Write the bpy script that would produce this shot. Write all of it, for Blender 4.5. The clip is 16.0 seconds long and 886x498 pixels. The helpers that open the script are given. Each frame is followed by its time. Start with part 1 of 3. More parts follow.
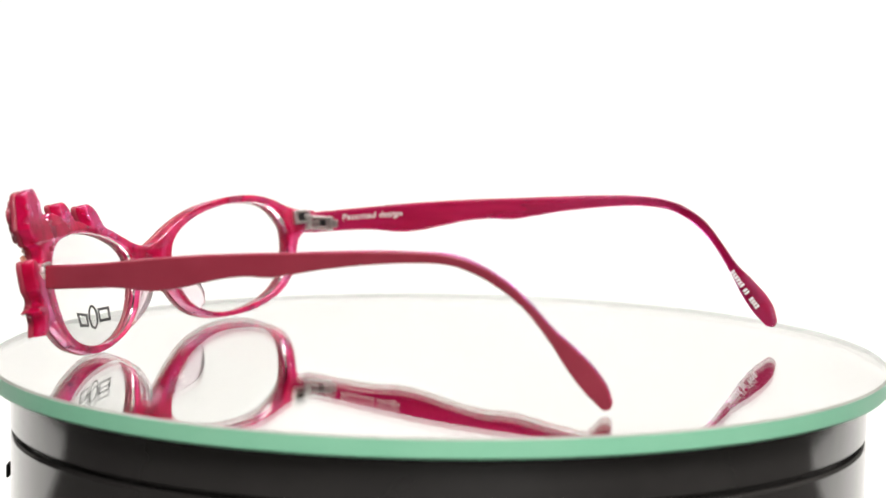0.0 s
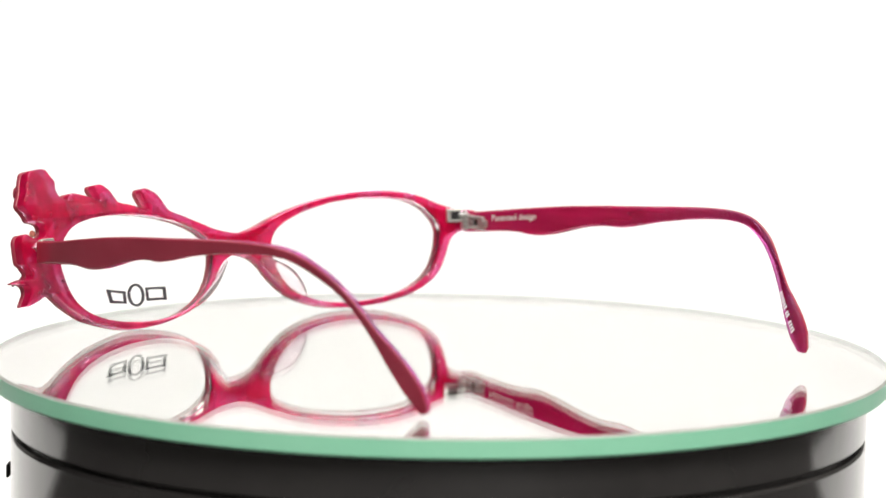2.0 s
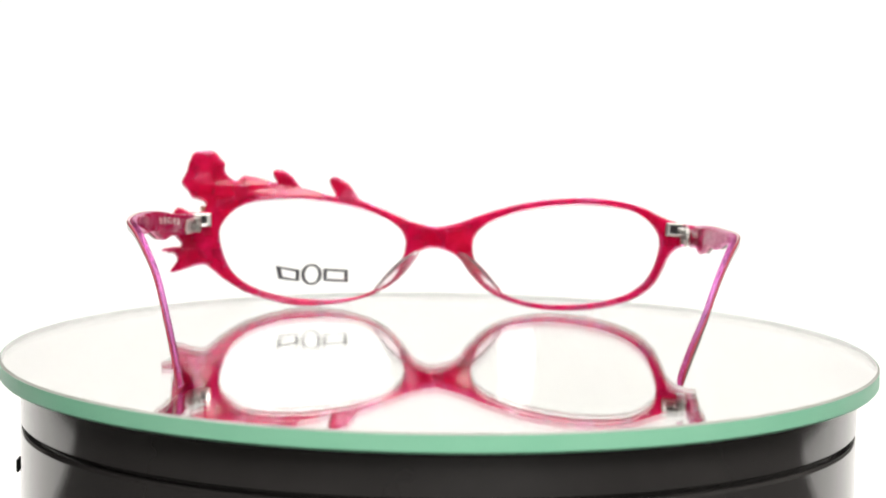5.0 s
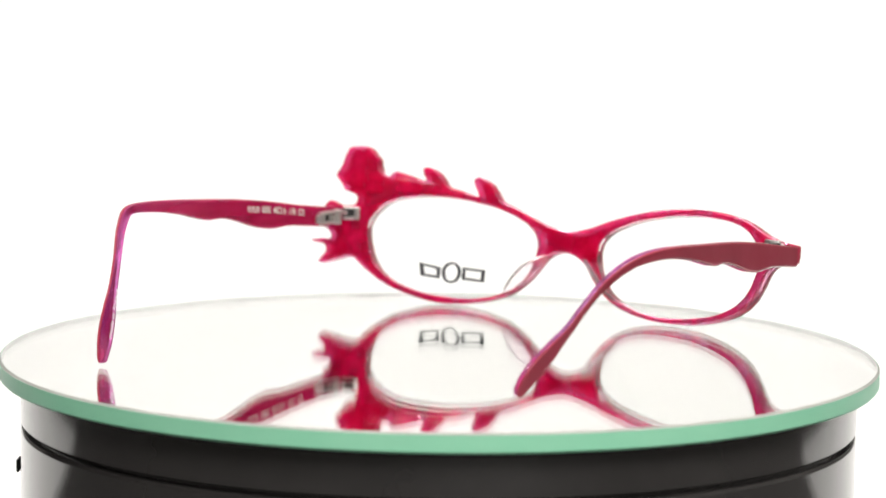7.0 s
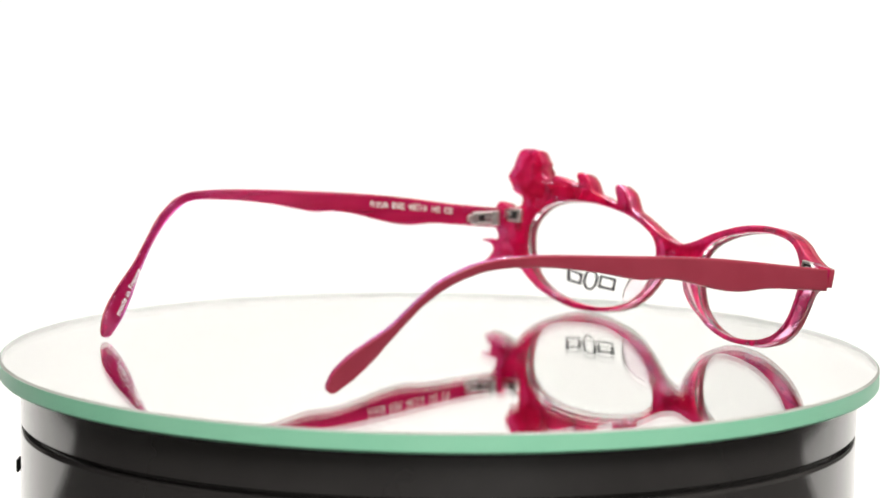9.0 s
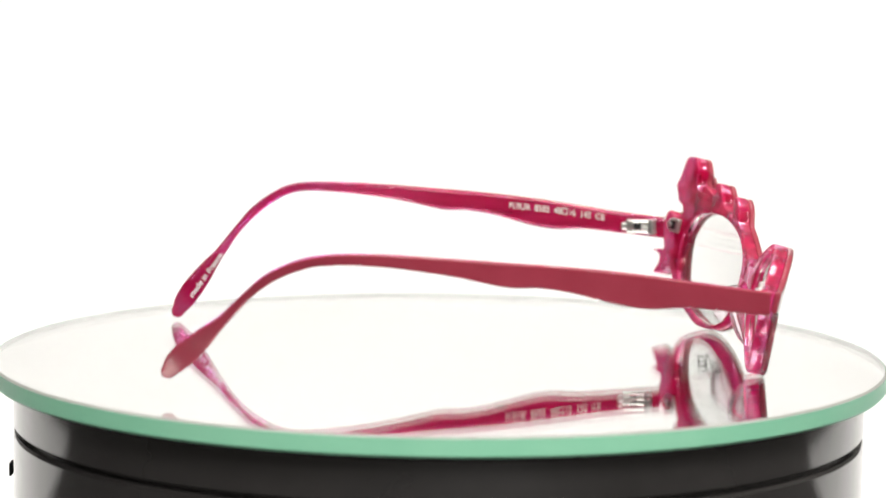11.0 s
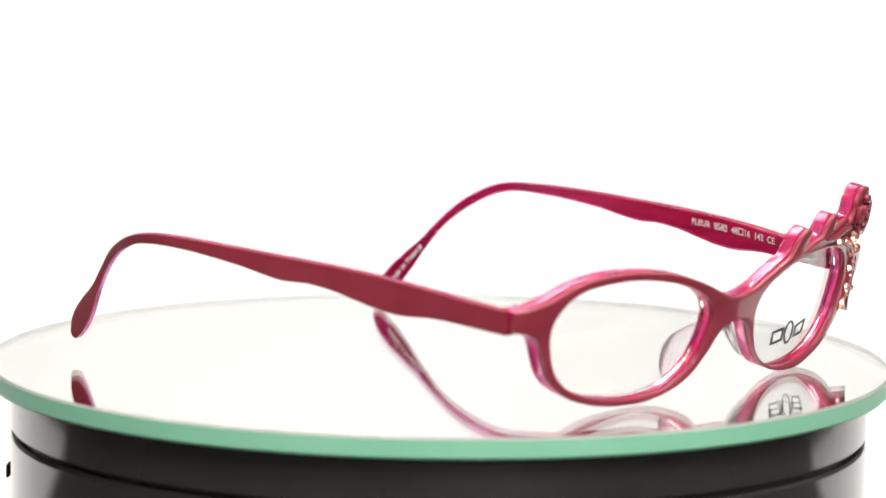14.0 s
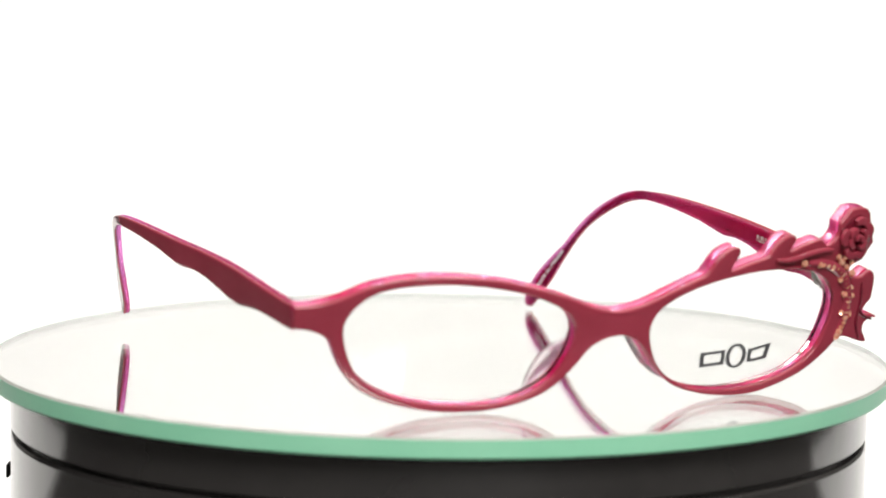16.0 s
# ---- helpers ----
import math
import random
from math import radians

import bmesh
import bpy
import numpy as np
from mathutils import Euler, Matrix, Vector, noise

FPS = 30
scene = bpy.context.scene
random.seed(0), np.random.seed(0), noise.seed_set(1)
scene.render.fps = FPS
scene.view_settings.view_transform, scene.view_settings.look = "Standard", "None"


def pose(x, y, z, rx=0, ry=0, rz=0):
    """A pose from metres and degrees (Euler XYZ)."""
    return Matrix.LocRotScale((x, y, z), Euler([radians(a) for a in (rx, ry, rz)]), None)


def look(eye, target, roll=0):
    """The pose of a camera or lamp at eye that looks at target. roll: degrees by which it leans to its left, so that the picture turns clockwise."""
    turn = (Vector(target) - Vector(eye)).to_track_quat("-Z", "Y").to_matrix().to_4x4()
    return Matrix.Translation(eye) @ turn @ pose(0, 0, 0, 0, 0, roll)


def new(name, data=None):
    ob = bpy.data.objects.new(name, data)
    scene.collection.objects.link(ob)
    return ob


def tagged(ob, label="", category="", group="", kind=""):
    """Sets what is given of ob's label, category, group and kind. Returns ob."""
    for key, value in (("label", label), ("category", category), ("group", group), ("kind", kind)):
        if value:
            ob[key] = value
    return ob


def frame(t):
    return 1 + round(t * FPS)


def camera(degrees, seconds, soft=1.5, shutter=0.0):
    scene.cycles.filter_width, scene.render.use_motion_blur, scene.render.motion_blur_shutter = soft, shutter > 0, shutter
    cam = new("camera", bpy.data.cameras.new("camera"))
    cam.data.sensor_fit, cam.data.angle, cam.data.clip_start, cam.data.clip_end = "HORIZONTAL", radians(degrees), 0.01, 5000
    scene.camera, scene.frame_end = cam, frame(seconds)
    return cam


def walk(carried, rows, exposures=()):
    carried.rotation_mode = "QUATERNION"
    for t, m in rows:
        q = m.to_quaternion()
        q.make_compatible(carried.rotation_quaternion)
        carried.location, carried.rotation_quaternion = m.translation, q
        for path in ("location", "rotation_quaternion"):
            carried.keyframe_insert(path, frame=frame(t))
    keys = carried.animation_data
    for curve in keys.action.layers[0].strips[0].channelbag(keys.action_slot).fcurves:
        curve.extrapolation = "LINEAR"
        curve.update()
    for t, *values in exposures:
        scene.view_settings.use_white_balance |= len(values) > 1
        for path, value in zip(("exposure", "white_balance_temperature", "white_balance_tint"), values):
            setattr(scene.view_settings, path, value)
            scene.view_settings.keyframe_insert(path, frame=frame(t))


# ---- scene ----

# ---------------------------------------------------------------- camera
TOP = 0.075                      # height of the mirror disc's upper face over the table


# the turntable's turn in degrees: it runs a little unevenly
HEADINGS = [(0.0, 67.98), (0.5, 61.26), (1.0, 54.50), (1.5, 47.64), (2.0, 40.70), (2.5, 33.65), (3.0, 26.42), (3.5, 19.30),
            (4.0, 12.35), (6.5, -21.52), (7.0, -28.28), (7.5, -35.10), (8.0, -41.95), (8.5, -48.80), (9.0, -55.57), (9.5, -62.42),
            (10.0, -69.37), (12.5, -105.02), (13.0, -111.98), (13.5, -118.92), (14.0, -125.84), (14.5, -132.76), (15.0, -139.67),
            (15.5, -146.62), (16.0, -153.65)]


cam = camera(17.115, 16.0)
cam.data.dof.use_dof = True
cam.data.dof.focus_distance = 0.70
cam.data.dof.aperture_fstop = 17.0


def station(back):
    """The tripod's view onto the disc, drawn back by so many metres as the lens refocuses."""
    ahead = Vector((0.00073, math.cos(radians(7.055)), -math.sin(radians(7.055))))
    eye = Vector((0, -0.68943, 0.1106 + TOP)) - back * ahead
    return look(eye, eye + ahead, 0.794)


walk(cam, [(0.0, station(0)), (2.1, station(0)), (2.3, station(0.0166)), (9.7, station(0.0166)),
           (9.85, station(0.0068)), (10.3, station(0.0068)), (12.2, station(0)), (16.0, station(0))],
     exposures=[(0.0, 0.0), (16.0, 0.0)])


# ---------------------------------------------------------------- light
def area(name, eye, target, size, watts, colour=(1, 1, 1), size_y=None):
    data = bpy.data.lights.new(name, "AREA")
    data.energy, data.color, data.size = watts, colour, size
    if size_y:
        data.shape, data.size_y = "RECTANGLE", size_y
    ob = new(name, data)
    ob.matrix_world = look(eye, target)
    return ob


def bulb(name, place, watts, radius=0.012):
    data = bpy.data.lights.new(name, "POINT")
    data.energy, data.shadow_soft_size, data.color = watts, radius, (1, 0.96, 0.9)
    ob = new(name, data)
    ob.location = place
    return ob


world = bpy.data.worlds.new("room_air")
world.use_nodes = True
world.node_tree.nodes["Background"].inputs["Color"].default_value = (1, 0.98, 0.96, 1)
world.node_tree.nodes["Background"].inputs["Strength"].default_value = 0.0
scene.world = world

area("softbox_overhead", (0, 0.35, 1.45), (0, 0.2, 0), 1.1, 12, (1, 0.98, 0.945))
area("softbox_backdrop_west", (-1.05, 0.45, 1.6), (-0.15, 1.45, 0.2), 0.7, 8.7, (1, 0.985, 0.96))
area("softbox_backdrop_east", (1.05, 0.45, 1.6), (0.15, 1.45, 0.2), 0.7, 4.4, (1, 0.985, 0.96))
area("softbox_front", (0.35, -1.6, 1.5), (0, 0, 0.1), 0.9, 38, (1, 0.975, 0.945))
bulb("spot_bulb_west", (-0.75, -0.75, 1.25), 9.0, 0.075)
bulb("spot_bulb_east", (0.7, -0.95, 1.3), 9.0, 0.075)
bulb("spot_bulb_low", (-0.4, -1.25, 0.95), 3.5, 0.05)
bulb("spot_bulb_side", (0.95, -0.25, 1.1), 4.5, 0.05)
bulb("spot_bulb_rear", (0.35, 0.75, 1.45), 9.0, 0.075)


# ---------------------------------------------------------------- materials
def material(name):
    m = bpy.data.materials.new(name)
    m.use_nodes = True
    return m, m.node_tree.nodes, m.node_tree.links, m.node_tree.nodes["Principled BSDF"]


def varied(name, one, two, scale, rough=(0.3, 0.4), bump=0.0, fine=0.0, **sockets):
    """Colour that wanders between two tones, gloss that wanders too, and a fine relief. scale: lumps to the metre."""
    m, nodes, links, b = material(name)
    at = nodes.new("ShaderNodeTexCoord")
    coarse = nodes.new("ShaderNodeTexNoise")
    coarse.inputs["Scale"].default_value, coarse.inputs["Detail"].default_value = scale, 4
    links.new(at.outputs["Object"], coarse.inputs["Vector"])
    ramp = nodes.new("ShaderNodeValToRGB")
    ramp.color_ramp.elements[0].position, ramp.color_ramp.elements[1].position = 0.3, 0.7
    ramp.color_ramp.elements[0].color, ramp.color_ramp.elements[1].color = (*one, 1), (*two, 1)
    links.new(coarse.outputs["Fac"], ramp.inputs["Fac"])
    links.new(ramp.outputs["Color"], b.inputs["Base Color"])
    gloss = nodes.new("ShaderNodeTexNoise")
    gloss.inputs["Scale"].default_value, gloss.inputs["Detail"].default_value = scale * 6, 3
    links.new(at.outputs["Object"], gloss.inputs["Vector"])
    span = nodes.new("ShaderNodeMapRange")
    span.inputs["To Min"].default_value, span.inputs["To Max"].default_value = rough
    links.new(gloss.outputs["Fac"], span.inputs["Value"])
    links.new(span.outputs["Result"], b.inputs["Roughness"])
    if bump:
        grain = nodes.new("ShaderNodeTexNoise")
        grain.inputs["Scale"].default_value = fine
        links.new(at.outputs["Object"], grain.inputs["Vector"])
        relief = nodes.new("ShaderNodeBump")
        relief.inputs["Strength"].default_value, relief.inputs["Distance"].default_value = bump, 0.0002
        links.new(grain.outputs["Fac"], relief.inputs["Height"])
        links.new(relief.outputs["Normal"], b.inputs["Normal"])
    for key, value in sockets.items():
        b.inputs[key.replace("_", " ")].default_value = value
    return m


ROSE = varied("rose_laminate", (0.335, 0.038, 0.064), (0.375, 0.047, 0.077), 90, (0.13, 0.22), 0.03, 1500, Specular_IOR_Level=0.26, Coat_Weight=0.38, Coat_Roughness=0.04)
ACETATE = varied("magenta_acetate", (0.80, 0.003, 0.048), (0.90, 0.006, 0.110), 110, (0.04, 0.09), 0.03, 500, IOR=1.5, Coat_Weight=0.5, Coat_Roughness=0.02)


def let_through(m, tint, least, most, streak=1.0, pale=None):
    """Lets a share of the light through the plastic, tinted, uneven from place to place; pale: curve of a reflected
    sheen painted along the arm.
    """
    nodes, links = m.node_tree.nodes, m.node_tree.links
    body, out = nodes["Principled BSDF"], nodes["Material Output"]
    clear = nodes.new("ShaderNodeBsdfGlass")
    clear.inputs["Color"].default_value, clear.inputs["IOR"].default_value = (*tint, 1), 1.45
    clear.inputs["Roughness"].default_value = 0.05
    swirl = nodes.new("ShaderNodeTexNoise")
    swirl.inputs["Scale"].default_value, swirl.inputs["Detail"].default_value = 150, 1
    wave = nodes.new("ShaderNodeBump")
    wave.inputs["Strength"].default_value, wave.inputs["Distance"].default_value = 0.5, 0.0012
    links.new(swirl.outputs["Fac"], wave.inputs["Height"])
    links.new(wave.outputs["Normal"], clear.inputs["Normal"])
    sheer = nodes.new("ShaderNodeBsdfTransparent")
    sheer.inputs["Color"].default_value = (0.97, tint[1] * 0.8, tint[2] * 0.9, 1)
    inside = nodes.new("ShaderNodeMixShader")
    inside.inputs["Fac"].default_value = 0.45
    links.new(clear.outputs["BSDF"], inside.inputs[1])
    links.new(sheer.outputs["BSDF"], inside.inputs[2])
    lumps = nodes.new("ShaderNodeTexNoise")
    lumps.inputs["Scale"].default_value, lumps.inputs["Detail"].default_value = 190, 2
    at = nodes.new("ShaderNodeTexCoord")
    drawn = nodes.new("ShaderNodeMapping")
    drawn.inputs["Scale"].default_value = (1, streak, 1)
    links.new(at.outputs["Object"], swirl.inputs["Vector"])
    links.new(at.outputs["Object"], drawn.inputs["Vector"])
    links.new(drawn.outputs["Vector"], lumps.inputs["Vector"])
    span = nodes.new("ShaderNodeMapRange")
    span.inputs["From Min"].default_value, span.inputs["From Max"].default_value = 0.3, 0.7
    span.inputs["To Min"].default_value, span.inputs["To Max"].default_value = least, most
    links.new(lumps.outputs["Fac"], span.inputs["Value"])
    share = span.outputs["Result"]
    glow = nodes.new("ShaderNodeBsdfTranslucent")
    glow.inputs["Color"].default_value = (0.98, tint[1] * 0.10, tint[2] * 0.36, 1)
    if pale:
        # reflected sheen at the arm's bend, put into the colour and clearness
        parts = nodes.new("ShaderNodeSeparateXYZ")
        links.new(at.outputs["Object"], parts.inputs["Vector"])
        sheen_bell = nodes.new("ShaderNodeFloatCurve")
        curve = sheen_bell.mapping.curves[0]
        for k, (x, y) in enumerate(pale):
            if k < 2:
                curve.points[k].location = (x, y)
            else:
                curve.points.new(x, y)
        sheen_bell.mapping.update()
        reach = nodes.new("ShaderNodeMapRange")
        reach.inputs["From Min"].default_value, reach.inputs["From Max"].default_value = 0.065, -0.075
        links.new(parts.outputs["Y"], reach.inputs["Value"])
        links.new(reach.outputs["Result"], sheen_bell.inputs["Value"])
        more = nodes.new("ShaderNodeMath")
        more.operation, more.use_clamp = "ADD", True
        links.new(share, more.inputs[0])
        links.new(sheen_bell.outputs["Value"], more.inputs[1])
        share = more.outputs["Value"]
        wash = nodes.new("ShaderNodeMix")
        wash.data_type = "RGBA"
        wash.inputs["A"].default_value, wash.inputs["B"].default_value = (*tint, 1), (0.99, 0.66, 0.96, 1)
        links.new(sheen_bell.outputs["Value"], wash.inputs["Factor"])
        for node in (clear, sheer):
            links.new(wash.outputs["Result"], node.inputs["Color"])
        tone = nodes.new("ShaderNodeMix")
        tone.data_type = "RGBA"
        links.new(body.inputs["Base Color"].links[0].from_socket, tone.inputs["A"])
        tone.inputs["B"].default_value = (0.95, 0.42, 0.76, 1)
        links.new(sheen_bell.outputs["Value"], tone.inputs["Factor"])
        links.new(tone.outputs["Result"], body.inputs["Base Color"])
    mix = nodes.new("ShaderNodeMixShader")
    links.new(share, mix.inputs["Fac"])
    soft = nodes.new("ShaderNodeMixShader")
    soft.inputs["Fac"].default_value = 0.4
    links.new(body.outputs["BSDF"], soft.inputs[1])
    links.new(glow.outputs["BSDF"], soft.inputs[2])
    links.new(soft.outputs["Shader"], mix.inputs[1])
    links.new(inside.outputs["Shader"], mix.inputs[2])
    links.new(mix.outputs["Shader"], out.inputs["Surface"])


let_through(ACETATE, (0.99, 0.52, 0.80), 0.26, 0.80)
TEMPLE_ACETATE = varied("deep_magenta_acetate", (0.52, 0.011, 0.075), (0.72, 0.028, 0.15), 60, (0.05, 0.11), 0.02, 900, IOR=1.5, Coat_Weight=0.5, Coat_Roughness=0.02)
# the last curve paints the pale reflection onto the bend of the arm
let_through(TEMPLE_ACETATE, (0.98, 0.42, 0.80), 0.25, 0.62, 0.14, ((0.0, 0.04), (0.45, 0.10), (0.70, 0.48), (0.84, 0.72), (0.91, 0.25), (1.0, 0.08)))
CLEAR = varied("clear_pink_acetate", (0.98, 0.86, 0.91), (0.99, 0.92, 0.95), 200, (0.02, 0.06), Transmission_Weight=0.92, IOR=1.22)
CRIMSON = varied("crimson_groove", (0.10, 0.004, 0.014), (0.22, 0.008, 0.028), 700, (0.12, 0.25), Coat_Weight=0.5)
LENS = varied("demo_lens", (0.975, 0.985, 0.98), (0.985, 0.99, 0.985), 40, (0.0, 0.01), Transmission_Weight=1.0, IOR=1.3)
CHROME = varied("hinge_nickel", (0.60, 0.59, 0.56), (0.72, 0.71, 0.68), 900, (0.25, 0.42), Metallic=1.0)
GEM = varied("peach_crystal", (0.95, 0.30, 0.16), (0.99, 0.62, 0.45), 1400, (0.0, 0.05), Metallic=0.35, IOR=1.9, Coat_Weight=0.6)
PRINT_WHITE = varied("white_print", (0.74, 0.70, 0.71), (0.84, 0.80, 0.80), 3000, (0.4, 0.6))
PRINT_GREY = varied("grey_print", (0.035, 0.037, 0.042), (0.11, 0.11, 0.12), 5000, (0.4, 0.6))
GLASS = varied("mirror_glass", (0.985, 0.992, 0.985), (0.988, 0.994, 0.988), 30, (0.0, 0.004), Transmission_Weight=1.0, IOR=1.5)
GREEN = varied("ground_green_edge", (0.36, 0.86, 0.58), (0.41, 0.90, 0.62), 60, (0.3, 0.42), 0.05, 2500, Transmission_Weight=0.15)
PALE_RING = varied("pale_edge_reflection", (0.86, 0.89, 0.87), (0.90, 0.92, 0.90), 80, (0.6, 0.8), 0.05, 2500)
ARRIS = varied("arris_reflection", (0.36, 0.38, 0.34), (0.44, 0.46, 0.42), 80, (0.3, 0.45))
SILVER = varied("silvering", (0.95, 0.955, 0.945), (0.965, 0.965, 0.955), 25, (0.0, 0.004), Metallic=1.0)
BLACK = varied("black_gloss_plastic", (0.027, 0.025, 0.0245), (0.038, 0.0355, 0.0345), 45, (0.10, 0.17), 0.02, 1200, IOR=1.62, Coat_Weight=0.4, Coat_Roughness=0.07)
RUBBER = varied("black_rubber", (0.006, 0.006, 0.006), (0.012, 0.012, 0.012), 150, (0.55, 0.75), 0.15, 2500)
PAPER = varied("white_sweep_paper", (0.84, 0.838, 0.83), (0.87, 0.866, 0.86), 5, (0.75, 0.9), 0.1, 900)
DESK = varied("dark_table_top", (0.035, 0.033, 0.032), (0.055, 0.052, 0.05), 12, (0.5, 0.7), 0.1, 600)
WALL = varied("grey_studio_wall", (0.42, 0.41, 0.39), (0.48, 0.47, 0.45), 3, (0.7, 0.9), 0.1, 300)
DARK = varied("dark_studio_wall", (0.014, 0.014, 0.014), (0.022, 0.021, 0.021), 3, (0.7, 0.9), 0.1, 300)


# ---------------------------------------------------------------- makers
def part(name, source, mat, parent=None, label=""):
    """Links a bmesh or a mesh as one object, under a thing or a part."""
    if isinstance(source, bmesh.types.BMesh):
        mesh = bpy.data.meshes.new(name)
        source.to_mesh(mesh)
        source.free()
    else:
        mesh = source
    for one in (mat if isinstance(mat, (list, tuple)) else [mat]):
        mesh.materials.append(one)
    ob = new(name, mesh)
    ob.parent = parent
    if label:
        tagged(ob, label)
    return ob


def smooth(mesh, degrees=40):
    for face in mesh.polygons:
        face.use_smooth = True
    mesh.set_sharp_from_angle(angle=radians(degrees))
    return mesh


def spline(points, step=5, closed=True):
    """A Catmull-Rom curve through the points."""
    out, n = [], len(points)
    for i in range(n if closed else n - 1):
        p = [Vector(points[(i + k) % n if closed else min(max(i + k, 0), n - 1)]) for k in (-1, 0, 1, 2)]
        for j in range(step):
            t = j / step
            out.append(0.5 * (2 * p[1] + (p[2] - p[0]) * t + (2 * p[0] - 5 * p[1] + 4 * p[2] - p[3]) * t * t
                              + (3 * p[1] - p[0] - 3 * p[2] + p[3]) * t ** 3))
    if not closed:
        out.append(Vector(points[-1]))
    return out


def slab(outlines, low, high, bevel, bend, rounds=2):
    """A sheet cut to the outlines (the first is its edge, the rest are holes), with rounded edges, between two depths, then bent.
    Millimetres; bend takes (a, b, depth) to a place in metres."""
    curve = bpy.data.curves.new("cut", "CURVE")
    curve.dimensions, curve.fill_mode = "2D", "BOTH"
    curve.extrude, curve.bevel_depth, curve.offset = (high - low) / 2 - bevel, bevel, -bevel
    curve.bevel_resolution = rounds
    for line in outlines:
        s = curve.splines.new("POLY")
        s.points.add(len(line) - 1)
        for q, v in zip(s.points, line):
            q.co = (v[0], v[1], 0, 1)
        s.use_cyclic_u = True
    ob = new("cut", curve)
    bpy.context.view_layer.update()
    mesh = bpy.data.meshes.new_from_object(ob.evaluated_get(bpy.context.evaluated_depsgraph_get()))
    bpy.data.objects.remove(ob)
    bpy.data.curves.remove(curve)
    bm = bmesh.new()
    bm.from_mesh(mesh)
    bmesh.ops.remove_doubles(bm, verts=bm.verts, dist=0.004)
    mid = (low + high) / 2
    for v in bm.verts:
        v.co = bend(v.co.x, v.co.y, v.co.z + mid)
    bmesh.ops.recalc_face_normals(bm, faces=bm.faces)
    bm.to_mesh(mesh)
    bm.free()
    return smooth(mesh, 35)


def turned(profile, segments=160, mats=None):
    """A body of revolution from (radius, height) pairs in metres."""
    bm = bmesh.new()
    rings = []
    for r, z in profile:
        if r == 0:
            rings.append([bm.verts.new((0, 0, z))])
        else:
            rings.append([bm.verts.new((r * math.cos(a), r * math.sin(a), z)) for a in (2 * math.pi * k / segments for k in range(segments))])
    for i, (one, two) in enumerate(zip(rings, rings[1:])):
        for k in range(segments):
            q = (k + 1) % segments
            loop = ([one[0], two[k], two[q]] if len(one) == 1 else [one[k], two[0], one[q]] if len(two) == 1 else [one[k], two[k], two[q], one[q]])
            face = bm.faces.new(loop)
            if mats:
                face.material_index = mats[i]
    bmesh.ops.recalc_face_normals(bm, faces=bm.faces)
    mesh = bpy.data.meshes.new("turned")
    bm.to_mesh(mesh)
    bm.free()
    return smooth(mesh, 30)


def block(size, bevel, m, extra=()):
    """A bevelled block in metres, at the pose m."""
    bm = bmesh.new()
    for one, place in ((size, (0, 0, 0)), *extra):
        got = bmesh.ops.create_cube(bm, size=1)["verts"]
        for v in got:
            v.co = Vector((v.co.x * one[0] + place[0], v.co.y * one[1] + place[1], v.co.z * one[2] + place[2]))
    bmesh.ops.bevel(bm, geom=list(bm.edges), offset=bevel, segments=3, affect="EDGES", profile=0.5)
    bmesh.ops.transform(bm, matrix=m, verts=bm.verts)
    return bm


def tube(path, radius, sides=10):
    """A round bar along the points, its ends closed, thinner towards them."""
    bm = bmesh.new()
    rings = []
    for i, p in enumerate(path):
        ahead = (path[min(i + 1, len(path) - 1)] - path[max(i - 1, 0)]).normalized()
        side = ahead.orthogonal().normalized()
        other = ahead.cross(side)
        r = radius * (0.35 + 0.65 * math.sin(math.pi * min(1, max(0, (i + 0.4) / (len(path) - 0.2)))) ** 0.5)
        rings.append([bm.verts.new(p + r * (math.cos(a) * side + math.sin(a) * other)) for a in (2 * math.pi * k / sides for k in range(sides))])
    for one, two in zip(rings, rings[1:]):
        best = min(range(sides), key=lambda s: sum((one[k].co - two[(k + s) % sides].co).length for k in range(sides)))
        for k in range(sides):
            bm.faces.new((one[k], one[(k + 1) % sides], two[(k + 1 + best) % sides], two[(k + best) % sides]))
    bm.faces.new(rings[0]), bm.faces.new(rings[-1])
    bmesh.ops.recalc_face_normals(bm, faces=bm.faces)
    mesh = bpy.data.meshes.new("tube")
    bm.to_mesh(mesh)
    bm.free()
    return smooth(mesh, 60)


